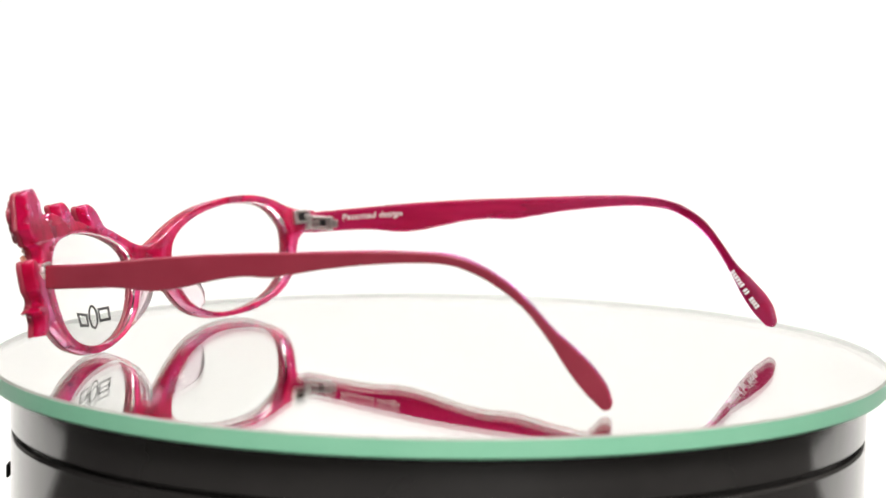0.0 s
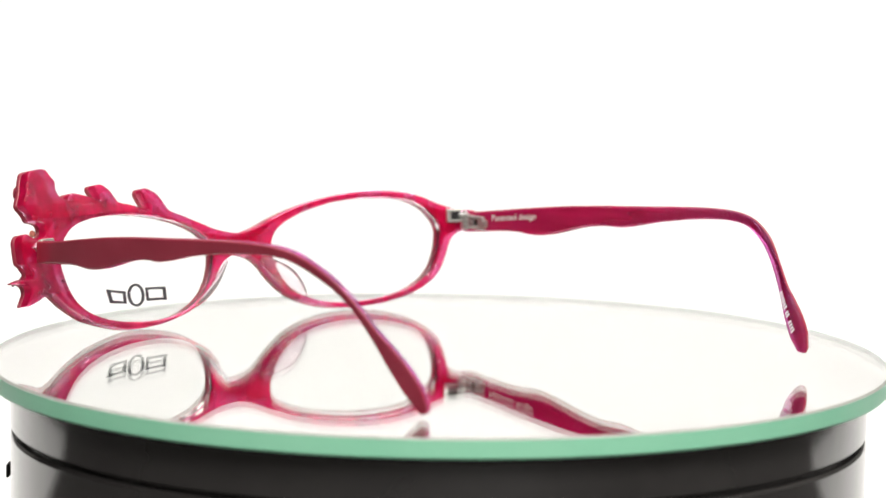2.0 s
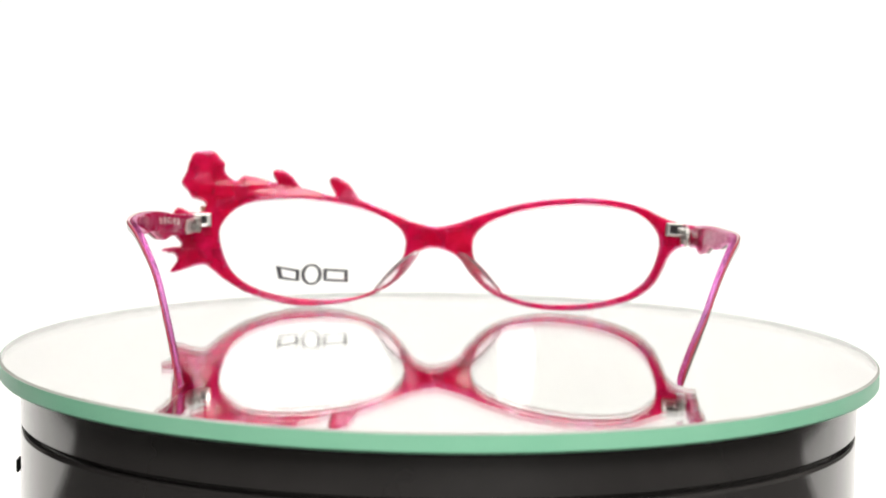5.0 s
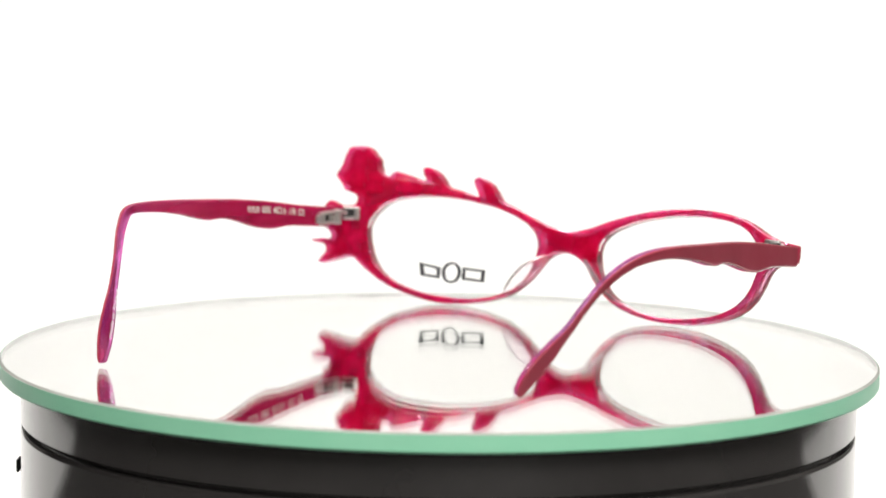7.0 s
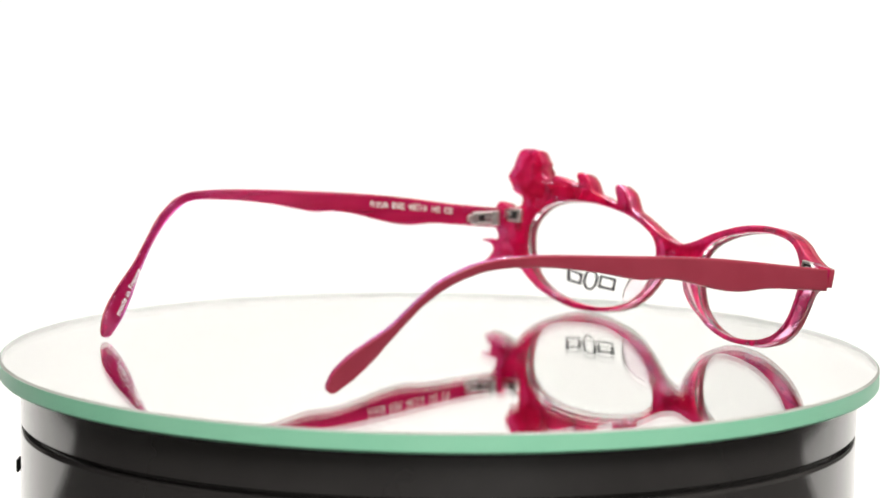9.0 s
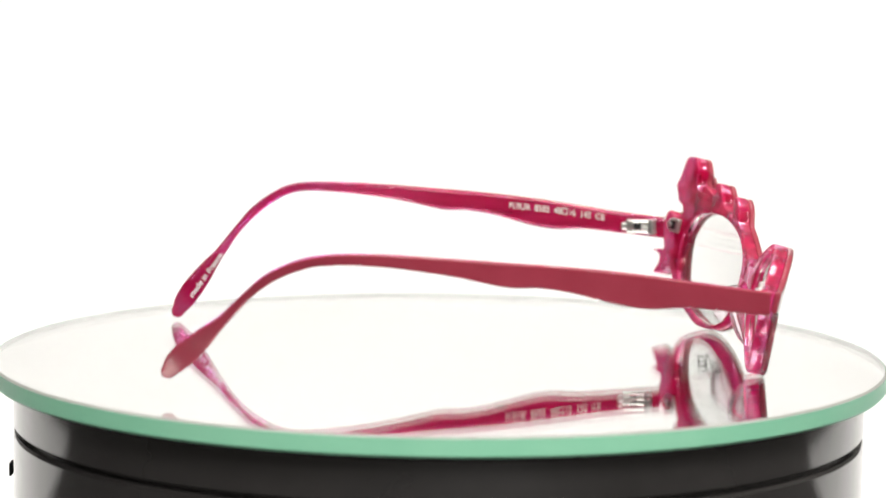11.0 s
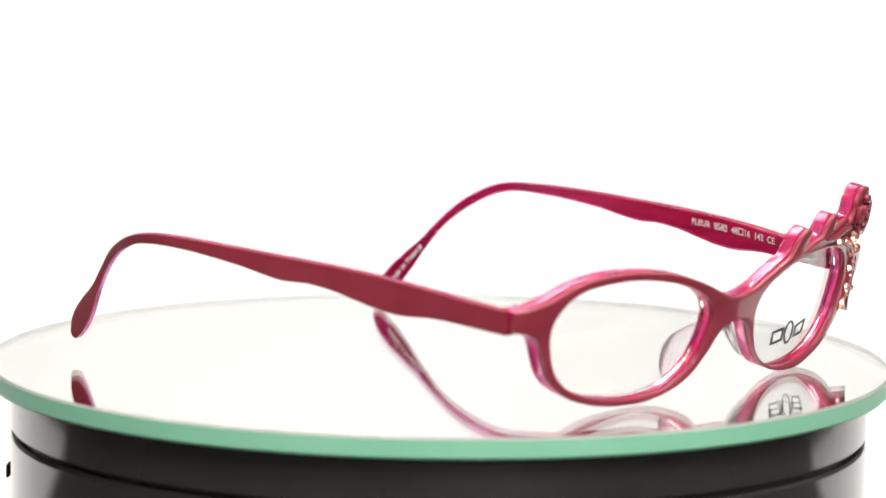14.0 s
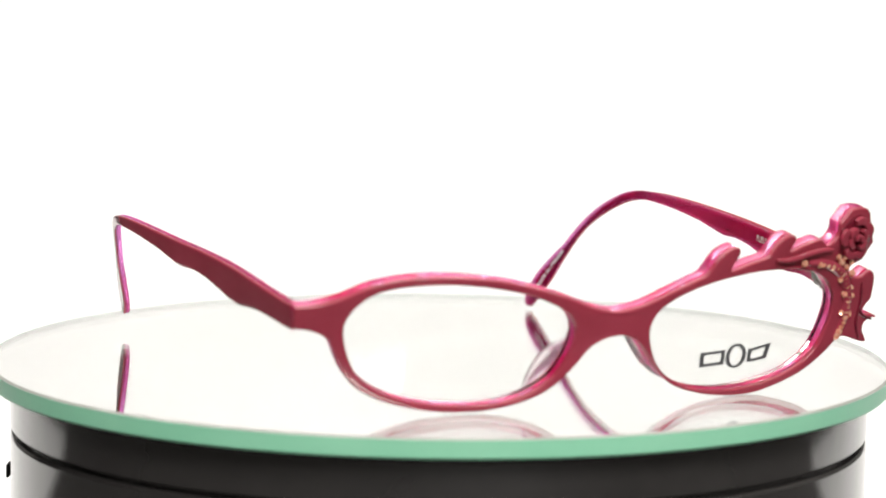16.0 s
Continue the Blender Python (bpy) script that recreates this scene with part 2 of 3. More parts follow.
# ---------------------------------------------------------------- studio
def studio():
    # a white paper sweep: table, rounded corner, back
    bm = bmesh.new()
    line = [(0.06, 0.006), (0.4, 0.006), (0.9, 0.006)]
    line += [(0.9 + 0.6 * math.sin(a), 0.606 - 0.6 * math.cos(a)) for a in (radians(k * 6) for k in range(1, 16))]
    line += [(1.5, 2.6)]
    rows = [[bm.verts.new((x, y, z)) for y, z in line] for x in (-0.352, 0.345)]
    for i in range(len(line) - 1):
        bm.faces.new((rows[0][i], rows[1][i], rows[1][i + 1], rows[0][i + 1]))
    bmesh.ops.recalc_face_normals(bm, faces=bm.faces)
    bmesh.ops.solidify(bm, geom=list(bm.faces), thickness=0.004)
    mesh = bpy.data.meshes.new("sweep")
    bm.to_mesh(mesh)
    bm.free()
    sweep = part("backdrop", smooth(mesh, 50), PAPER)
    tagged(sweep, "seamless white paper sweep behind the turntable", "backdrop", kind="structure")
    desk = tagged(new("table"), "dark studio table that carries the turntable", "table", kind="structure")
    part("tabletop", block((2.5, 1.7, 0.03), 0.004, pose(0, 0.35, -0.015)), DESK, desk)
    for x in (-1.15, 1.15):
        for y in (-0.42, 1.12):
            part("leg", block((0.05, 0.05, 0.67), 0.004, pose(x, y, -0.365)), DARK, desk)
    shell = {"wall_south": ((5.4, 0.1, 3.6), (0, -2.9, 1.0), WALL, "grey studio wall behind the tripod"),
             "wall_north": ((5.4, 0.1, 3.6), (0, 2.2, 1.0), WALL, "grey studio wall behind the paper sweep"),
             "wall_west": ((0.1, 5.0, 3.6), (-2.65, -0.35, 1.0), DARK, "dark studio wall"),
             "wall_east": ((0.1, 5.0, 3.6), (2.65, -0.35, 1.0), WALL, "grey studio wall"),
             "floor": ((5.2, 5.0, 0.1), (0, -0.35, -0.75), DARK, "dark studio floor"),
             "ceiling": ((5.2, 5.0, 0.1), (0, -0.35, 2.75), PAPER, "white studio ceiling")}
    for name, (size, place, mat, label) in shell.items():
        tagged(part(name, block(size, 0.004, pose(*place)), mat), label, name.split("_")[0], kind="structure")


# ---------------------------------------------------------------- turntable
def turntable():
    base = tagged(new("turntable"), "glossy black plastic display turntable with a seam round its drum", "turntable")
    lower = [(0, 0), (0.0994, 0), (0.1007, 0.0015), (0.1007, 0.0574), (0.1007, 0.0577), (0.1004, 0.0583), (0.0993, 0.0585), (0, 0.0585)]
    part("drum", turned(lower), BLACK, base)
    upper = [(0, 0.0585), (0.0987, 0.0585), (0.0987, 0.0593), (0.1001, 0.0594), (0.1007, 0.0600), (0.1007, 0.0685),
             (0.1001, 0.0693), (0.0980, 0.0696), (0, 0.0696)]
    part("rotating_head", turned(upper), BLACK, base, "glossy black rotating head of the drum")
    part("rubber_mat", turned([(0, 0.0696), (0.0965, 0.0696), (0.0965, 0.07034), (0, 0.07034)]), RUBBER, base, "thin black rubber mat")
    plug = block((0.001, 0.003, 0.0018), 0.0003, pose(-0.1012, -0.004, TOP - 0.0282), extra=(((0.0007, 0.0045, 0.0032), (-0.0004, 0, 0)),))
    part("power_plug", plug, RUBBER, base, "small black plug on the drum's side")


def mirror_disc():
    disc = tagged(new("mirror_disc"), "round mirror plate with a ground green glass edge, on the turntable", "mirror")
    disc.location = (0, 0, TOP - 0.0046)
    R, T, E = 0.1058, 0.0046, 0.0005
    part("glass_face", turned([(0, T), (0.02, T), (0.05, T), (0.08, T), (R - E, T)], 240), GLASS, disc, "clear polished glass face")
    part("ground_edge", turned([(R, T - E), (R, E), (R - E, 0)], 240), GREEN, disc, "mint green ground glass edge")
    # added ring: its pale colour stands in for reflections inside the far edge
    part("pale_inner_ring", turned([(R - 0.0006, T - E - 0.0002), (R - 0.0006, 0.0002)], 240), PALE_RING, disc, "pale ring added inside the ground edge for its white inner reflection")
    # the bevel's grey is its reflection put in as colour
    part("arris", turned([(R - E, T), (R, T - E)], 240), ARRIS, disc, "thin bevel round the glass, its grey reflection painted on")
    part("silvering", turned([(0, 0), (0.02, 0), (0.05, 0), (0.08, 0), (R - E, 0)], 240), SILVER, disc, "bright mirror silvering under the glass")
    return disc


# ---------------------------------------------------------------- eyeglasses, in millimetres: u across, v back from the hinges, w up
def spot(u, v, w):
    return Vector(((u - 2.36) / 1000, (61.74 - v) / 1000, w / 1000))


def face_curve(u, w, depth):
    """The bowed, leaning front: depth is counted forwards from its rear face."""
    return spot(u * (1 + 0.0023 * depth), -13.45 - 0.204 * (w - 20) + 0.00226 * u * u + 0.0390 * u - depth, w - 0.22 * depth)


# lens opening of one eye; the other is its mirror image
OPENING = [(9, 17.4), (9.8, 20.2), (11.7, 22.3), (14.9, 24.2), (20.9, 26.4), (28.4, 28), (36.5, 28.9), (44.4, 28.8), (50.2, 28),
           (54, 26.4), (56.6, 24), (58.1, 21.3), (58.2, 18.3), (56.9, 13.7), (54.6, 9.7), (50.8, 6.6), (45.5, 4.4), (39.5, 3.1),
           (33.5, 2.5), (27.3, 2.5), (21.5, 3.4), (17.1, 5.1), (13.5, 7.5), (11.1, 10.5), (9.6, 13.9)]
# plain eye: brow, end piece, lower rim, nose
PLAIN_SIDE = [(-2.2, 22.1), (0.5, 22), (3.9, 22.7), (7, 23.7), (11.6, 25.5), (17.9, 27.5), (25.4, 29.3), (33, 30.3), (40.4, 30.7),
              (48, 30.2), (53.8, 28.8), (59.5, 26.3), (64.3, 25.0), (67.7, 24.7), (68.4, 24.2), (68.4, 20.7), (68, 20.2), (65.8, 19.8),
              (62.7, 18.7), (60.7, 16.7), (59.1, 13.1), (56.8, 9.1), (53.1, 5.9), (47.8, 3.5), (39.6, 1.6), (30.6, 1.1), (24.5, 1.6),
              (18.6, 3), (14.1, 5), (11.1, 7.3), (8.1, 10.5), (5.9, 13.4), (3.7, 15.2), (0.6, 16.3)]
# flowered eye: nose, lower rim, leaf, then the rose and the two thorns of the brow
LOWER_SIDE = [(-2.4, 16.5), (-5.3, 15.4), (-7.3, 13.6), (-9, 11.2), (-11.9, 7.8), (-15.9, 4.7), (-19.8, 3.1), (-26, 1.6),
              (-33.6, 0.9), (-40.1, 1.4), (-49.1, 3.9), (-53.5, 6), (-57.3, 8.5), (-60.3, 11), (-61.8, 11.9), (-64.1, 11.7),
              (-66.4, 10.9), (-69.3, 10.1), (-70.6, 10.1), (-70.1, 11.2), (-68.9, 13), (-69.3, 14.6), (-70.8, 15.3), (-73, 15.8),
              (-70.2, 16.5), (-68.3, 16.5), (-67.9, 17.4), (-69.1, 19.1), (-70.2, 20.1), (-70.4, 22.2), (-70.4, 25), (-69.5, 26.5),
              (-68.2, 26.7), (-66, 25.6), (-62.9, 25.6)]
FLOWER_SIDE = [(-61.8, 26.8), (-62.1, 28.3), (-63.6, 29), (-65.4, 29.6), (-66.3, 31.1), (-67.8, 32.8), (-68.1, 33.9), (-66.9, 36.4),
               (-66.4, 38.6), (-65.3, 41), (-63.2, 41.5), (-60.1, 41.4), (-58.4, 39.7), (-57.1, 38.2), (-57.1, 36.3), (-55.8, 34.5),
               (-53.7, 33.7), (-52.7, 34.7), (-51.5, 35.1), (-48.2, 34.4), (-43.8, 33.1), (-43.2, 33.4), (-44.3, 35.3), (-44, 36.4),
               (-42, 36.5), (-39.7, 35.1), (-38.2, 33.3), (-36.9, 31.9), (-32.8, 30.9), (-28.5, 29.6), (-27.7, 30), (-29.2, 32.9),
               (-29.2, 34.2), (-27.9, 34.7), (-25, 33.4), (-23.5, 31.9), (-22, 29.8), (-20.7, 28.6), (-17.5, 27.4), (-11.4, 24.9),
               (-6.8, 23.1)]
# temple seen from its side, (v, w)
TEMPLE_TOP = [(-2.3, 25), (8, 25.9), (18, 26.9), (36, 28.7), (55, 30.3), (68, 31.2), (81, 31.9), (90, 32.1), (97, 31.8), (103, 30.5),
              (108.5, 27.8), (114, 22.4), (118, 18.3), (122.2, 15.3), (126.5, 11.8), (129.2, 8.4), (129.9, 5.8)]
TEMPLE_FOOT = [(126.4, 3.2), (123.0, 5.8), (119.4, 10.3), (116.2, 15.5), (111, 22.1), (105.5, 26.2), (100, 28.2), (94, 28.8),
               (81, 28.1), (68, 26.6), (61.5, 25.4), (55, 24.3), (48.6, 24.3), (42, 23.4), (36, 22), (30, 20.7), (24, 20.2),
               (17, 20.7), (10, 20.5), (-2.3, 19.5)]
# along the arm: distance of the outer face from the middle, lift of the outline, share of its width
SPREAD_PLAIN = [(-5, 68.8), (15, 69.4), (35, 69.8), (60, 71.5), (82, 72.5), (94, 71.8), (104, 69.1), (114, 64.8), (130, 57.1)]
SPREAD_FLOWER = [(-5, 66.3), (15, 70.3), (35, 71.8), (60, 72.5), (82, 71.3), (94, 69.8), (104, 65.8), (114, 60.7), (130, 54.3)]
LIFT_PLAIN = [(0, -0.9), (30, 0.3), (60, 0.7), (85, 1.2), (97, 0.7), (107, -0.2), (117, -0.3), (130, 1.0)]
LIFT_FLOWER = [(0, 0.2), (30, 1.6), (60, 2.0), (85, 2.3), (97, 2.0), (107, 0.3), (117, -0.5), (130, -2.4)]
WIDTH = [(-5, 0.96), (20, 1.0), (60, 0.88), (90, 0.70), (102, 0.70), (114, 0.77), (130, 0.76)]


def ease(t):
    t = min(1, max(0, t))
    return t * t * (3 - 2 * t)


def along(knots, x):
    """The value at x of a smooth curve through the knots."""
    q = spline([(*k, 0) for k in knots], 12, False)
    return float(np.interp(x, [p[0] for p in q], [p[1] for p in q]))


def mirrored(points):
    return [(0.2 - u, w) for u, w in points]


def lettering(text, height, width, bend, parent, mat, label):
    """Printed words, set to a length, laid onto a curved face. bend takes (along, up) in millimetres to a place."""
    data = bpy.data.curves.new("lettering", "FONT")
    data.body, data.size, data.align_x, data.align_y = text, height, "LEFT", "CENTER"
    data.offset = height * 0.018
    ob = new("lettering", data)
    bpy.context.view_layer.update()
    mesh = bpy.data.meshes.new_from_object(ob.evaluated_get(bpy.context.evaluated_depsgraph_get()))
    bpy.data.objects.remove(ob)
    full = max(v.co.x for v in mesh.vertices)
    for v in mesh.vertices:
        v.co = bend(v.co.x / full * width, v.co.y)
    return part("lettering", mesh, mat, parent, label)


def evenly(line, count):
    """The same line in equal steps."""
    runs = [0.0]
    for a, b in zip(line, line[1:]):
        runs.append(runs[-1] + (b - a).length)
    at = [runs[-1] * k / (count - 1) for k in range(count)]
    return [Vector((np.interp(x, runs, [p.x for p in line]), np.interp(x, runs, [p.y for p in line]), 0)) for x in at]


class Arm:
    """A temple's course: its stations with middle, upward side, half width and inward side, in millimetres."""

    def __init__(self, flowered, count=110):
        self.side = -1 if flowered else 1
        spread, lift = (SPREAD_FLOWER, LIFT_FLOWER) if flowered else (SPREAD_PLAIN, LIFT_PLAIN)
        stretch, shift, reach = (0.957, 0.0, 3.0) if flowered else (0.997, -0.6, 0.3)
        tops = evenly(spline([(*p, 0) for p in TEMPLE_TOP], 8, False), count)
        feet = evenly(spline([(*p, 0) for p in reversed(TEMPLE_FOOT)], 8, False), count)
        pairs = list(zip(feet, tops))
        mid, half = (feet[-1] + tops[-1]) / 2, (tops[-1] - feet[-1]) / 2
        out = Vector((half.y, -half.x, 0)) * 0.8
        for a in (0.35, 0.7, 1.05, 1.35):
            pairs.append((mid - half * math.cos(a) + out * math.sin(a), mid + half * math.cos(a) + out * math.sin(a)))
        self.flat = [(f + t) / 2 for f, t in pairs]
        self.up = [(t - f).normalized() for f, t in pairs]
        self.half = [(t - f).length / 2 * along(WIDTH, m.x) for (f, t), m in zip(pairs, self.flat)]
        self.thick = [1 - 0.42 * ease((m.x - 75) / 40) for m in self.flat]
        self.thick[-3:] = [0.54, 0.46, 0.34]
        self.mids = [Vector((along(spread, m.x), m.x * stretch + shift - reach * (1 - ease((m.x + 2.3) / 14)), m.y + along(lift, m.x))) for m in self.flat]
        self.ahead, self.inward = [], []
        for i in range(len(pairs)):
            a, b = max(i - 1, 0), min(i + 1, len(pairs) - 1)
            step = (self.mids[b] - self.mids[a]).normalized()
            across = Vector((0, self.up[i].x, self.up[i].y))
            side = step.cross(across).normalized()
            self.ahead.append(step)
            self.inward.append(side if side.x < 0 else -side)

    def at(self, i, rise, depth, run=0.0):
        p = self.mids[i] + Vector((0, self.up[i].x, self.up[i].y)) * rise + self.inward[i] * depth * self.thick[i] + self.ahead[i] * run
        return spot(self.side * p.x, p.y, p.z)

    def bend(self, v, w, depth):
        """A place on the arm by its flat outline's own coordinates."""
        p = Vector((v, w, 0))
        i = min(range(110), key=lambda k: (self.flat[k] - p).length)
        off = p - self.flat[i]
        rise = off.dot(self.up[i])
        return self.at(i, rise, depth, off.dot(Vector((self.up[i].y, -self.up[i].x, 0))))

    def layer(self, low, high, radius):
        """One layer of the temple, lofted from its stations, with rounded corners and tip."""
        bm, rings = bmesh.new(), []
        for i, half in enumerate(self.half):
            r = min(radius, half * 0.9, (high - low) * 0.48)
            ring = []
            for cy, cd, start in ((r - half, low + r, 2), (half - r, low + r, 3), (half - r, high - r, 0), (r - half, high - r, 1)):
                ring += [(cy + r * math.cos((start + k / 4) * math.pi / 2), cd + r * math.sin((start + k / 4) * math.pi / 2)) for k in range(5)]
                if start == 2:
                    ring += [(r - half + 2 * (half - r) * x, low) for x in (0.1, 0.5, 0.9)]
                if start == 0:
                    ring += [(half - r - 2 * (half - r) * x, high) for x in (0.1, 0.5, 0.9)]
            rings.append([bm.verts.new(self.at(i, y, d)) for y, d in ring])
        n = len(rings[0])
        for one, two in zip(rings, rings[1:]):
            for k in range(n):
                bm.faces.new((one[k], one[(k + 1) % n], two[(k + 1) % n], two[k]))
        bm.faces.new(rings[0]), bm.faces.new(rings[-1])
        bmesh.ops.recalc_face_normals(bm, faces=bm.faces)
        mesh = bpy.data.meshes.new("layer")
        bm.to_mesh(mesh)
        bm.free()
        return smooth(mesh, 55)


def temple(glasses, flowered):
    course = Arm(flowered)
    side, bend = course.side, course.bend
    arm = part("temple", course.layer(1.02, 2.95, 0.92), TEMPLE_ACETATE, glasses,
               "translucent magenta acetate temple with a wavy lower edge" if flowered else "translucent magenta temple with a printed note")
    part("outer_laminate", course.layer(0.0, 1.0, 0.48), ROSE, arm, "opaque dusty rose outer layer")
    # hinge: plate with a slot, spring box and knuckles
    inner = 2.95
    root = course.at(2, 0, inner + 0.35)
    lean = Matrix.Rotation(side * radians(-2 if not flowered else 9), 4, "Z")
    fix = lambda back, rise, depth: Matrix.Translation(root) @ lean @ Matrix.Translation((-side * depth / 1000, -back / 1000, rise / 1000))
    shelf = 2.0 if flowered else 0.9
    # a U of two cheeks round the slot, pointed at the rear
    part("hinge_plate", block((0.0012, 0.0020, 0.0036), 0.0004, fix(shelf + 4.2, 0.2, 0.1),
                              extra=(((0.0015, 0.0052, 0.0009), (0, 0.0030, 0.00135)), ((0.0015, 0.0052, 0.0009), (0, 0.0030, -0.00135)),
                                     ((0.0009, 0.0020, 0.0020), (0, -0.0014, 0)))),
         CHROME, arm, "bright nickel spring hinge plate")
    # black block in place of the slot's shaded hollow
    part("hinge_slot_shade", block((0.0008, 0.0038, 0.0016), 0.0002, fix(shelf + 1.4, 0.2, 0.0)), RUBBER, arm, "dark block for the shade in the hinge slot")
    part("hinge_tongue", block((0.0014, 0.0022, 0.0012), 0.0003, fix(shelf + 0.4, 0.2, 0.1)), CHROME, arm, "nickel tongue in the slot")
    for lift in (-1.35, 0, 1.35):
        bm = bmesh.new()
        bmesh.ops.create_cone(bm, cap_ends=True, segments=20, radius1=0.0011, radius2=0.0011, depth=0.0012, matrix=fix(shelf - 1.6, 0.2 + lift, 0.9))
        bmesh.ops.bevel(bm, geom=list(bm.edges), offset=0.00012, segments=1, affect="EDGES")
        part("hinge_knuckle", bm, CHROME, arm)
    # print on the inner side
    if flowered:
        lettering("FLEUR  8582  48\u25a116  142  CE", 2.3, 26.6, lambda a, b: bend(37.4 - a, 26.2 - 0.075 * a + b, inner + 0.05), arm,
                  PRINT_WHITE, "white printed size marking")
    else:
        lettering("Patented design", 2.2, 17.0, lambda a, b: bend(8.4 + a, 23.9 + 0.08 * a + b, inner + 0.05), arm, PRINT_WHITE, "white printed note")
    # pale worn print inside the tip: three unreadable words of short bars, running up the arm
    strokes = []
    for start, count in ((0.0, 4), (4.6, 2), (7.0, 6)):
        for k in range(count):
            run, tall = start + 0.86 * k, 0.62 if k else 0.78
            strokes.append([(125.0 - 0.664 * (run + a) + 0.747 * b, 7.3 + 0.747 * (run + a) + 0.664 * b, 0)
                            for a, b in ((0, -0.62), (0.64, -0.62), (0.64, tall), (0, tall))])
    if flowered:
        lettering("made in France", 2.0, 12.4, lambda a, b: bend(125.1 - 0.664 * a + 0.747 * b, 7.4 + 0.747 * a + 0.664 * b, inner + 0.06), arm,
                  PRINT_WHITE, "white printed words inside the tip")
        return arm
    part("tip_mark", slab(strokes, inner + 0.01, inner + 0.05, 0.008, bend, 0), PRINT_WHITE, arm, "pale worn print inside the tip")
    return arm


def pane(line, mid, low, high):
    """A curved lens: rings of the outline round its middle on both faces, and a rim between."""
    bm = bmesh.new()
    mid, shares, n = Vector(mid), [0.2, 0.4, 0.6, 0.8, 1.0], len(line)
    ends = []
    for depth in (low, high):
        hub = bm.verts.new(face_curve(mid.x, mid.y, depth))
        rings = [[bm.verts.new(face_curve(*(mid + (p - mid) * s).xy, depth)) for p in line] for s in shares]
        for k in range(n):
            bm.faces.new((hub, rings[0][k], rings[0][(k + 1) % n]))
            for one, two in zip(rings, rings[1:]):
                bm.faces.new((one[k], two[k], two[(k + 1) % n], one[(k + 1) % n]))
        ends.append(rings[-1])
    for k in range(n):
        bm.faces.new((ends[0][k], ends[1][k], ends[1][(k + 1) % n], ends[0][(k + 1) % n]))
    bmesh.ops.recalc_face_normals(bm, faces=bm.faces)
    mesh = bpy.data.meshes.new("pane")
    bm.to_mesh(mesh)
    bm.free()
    return smooth(mesh, 40)


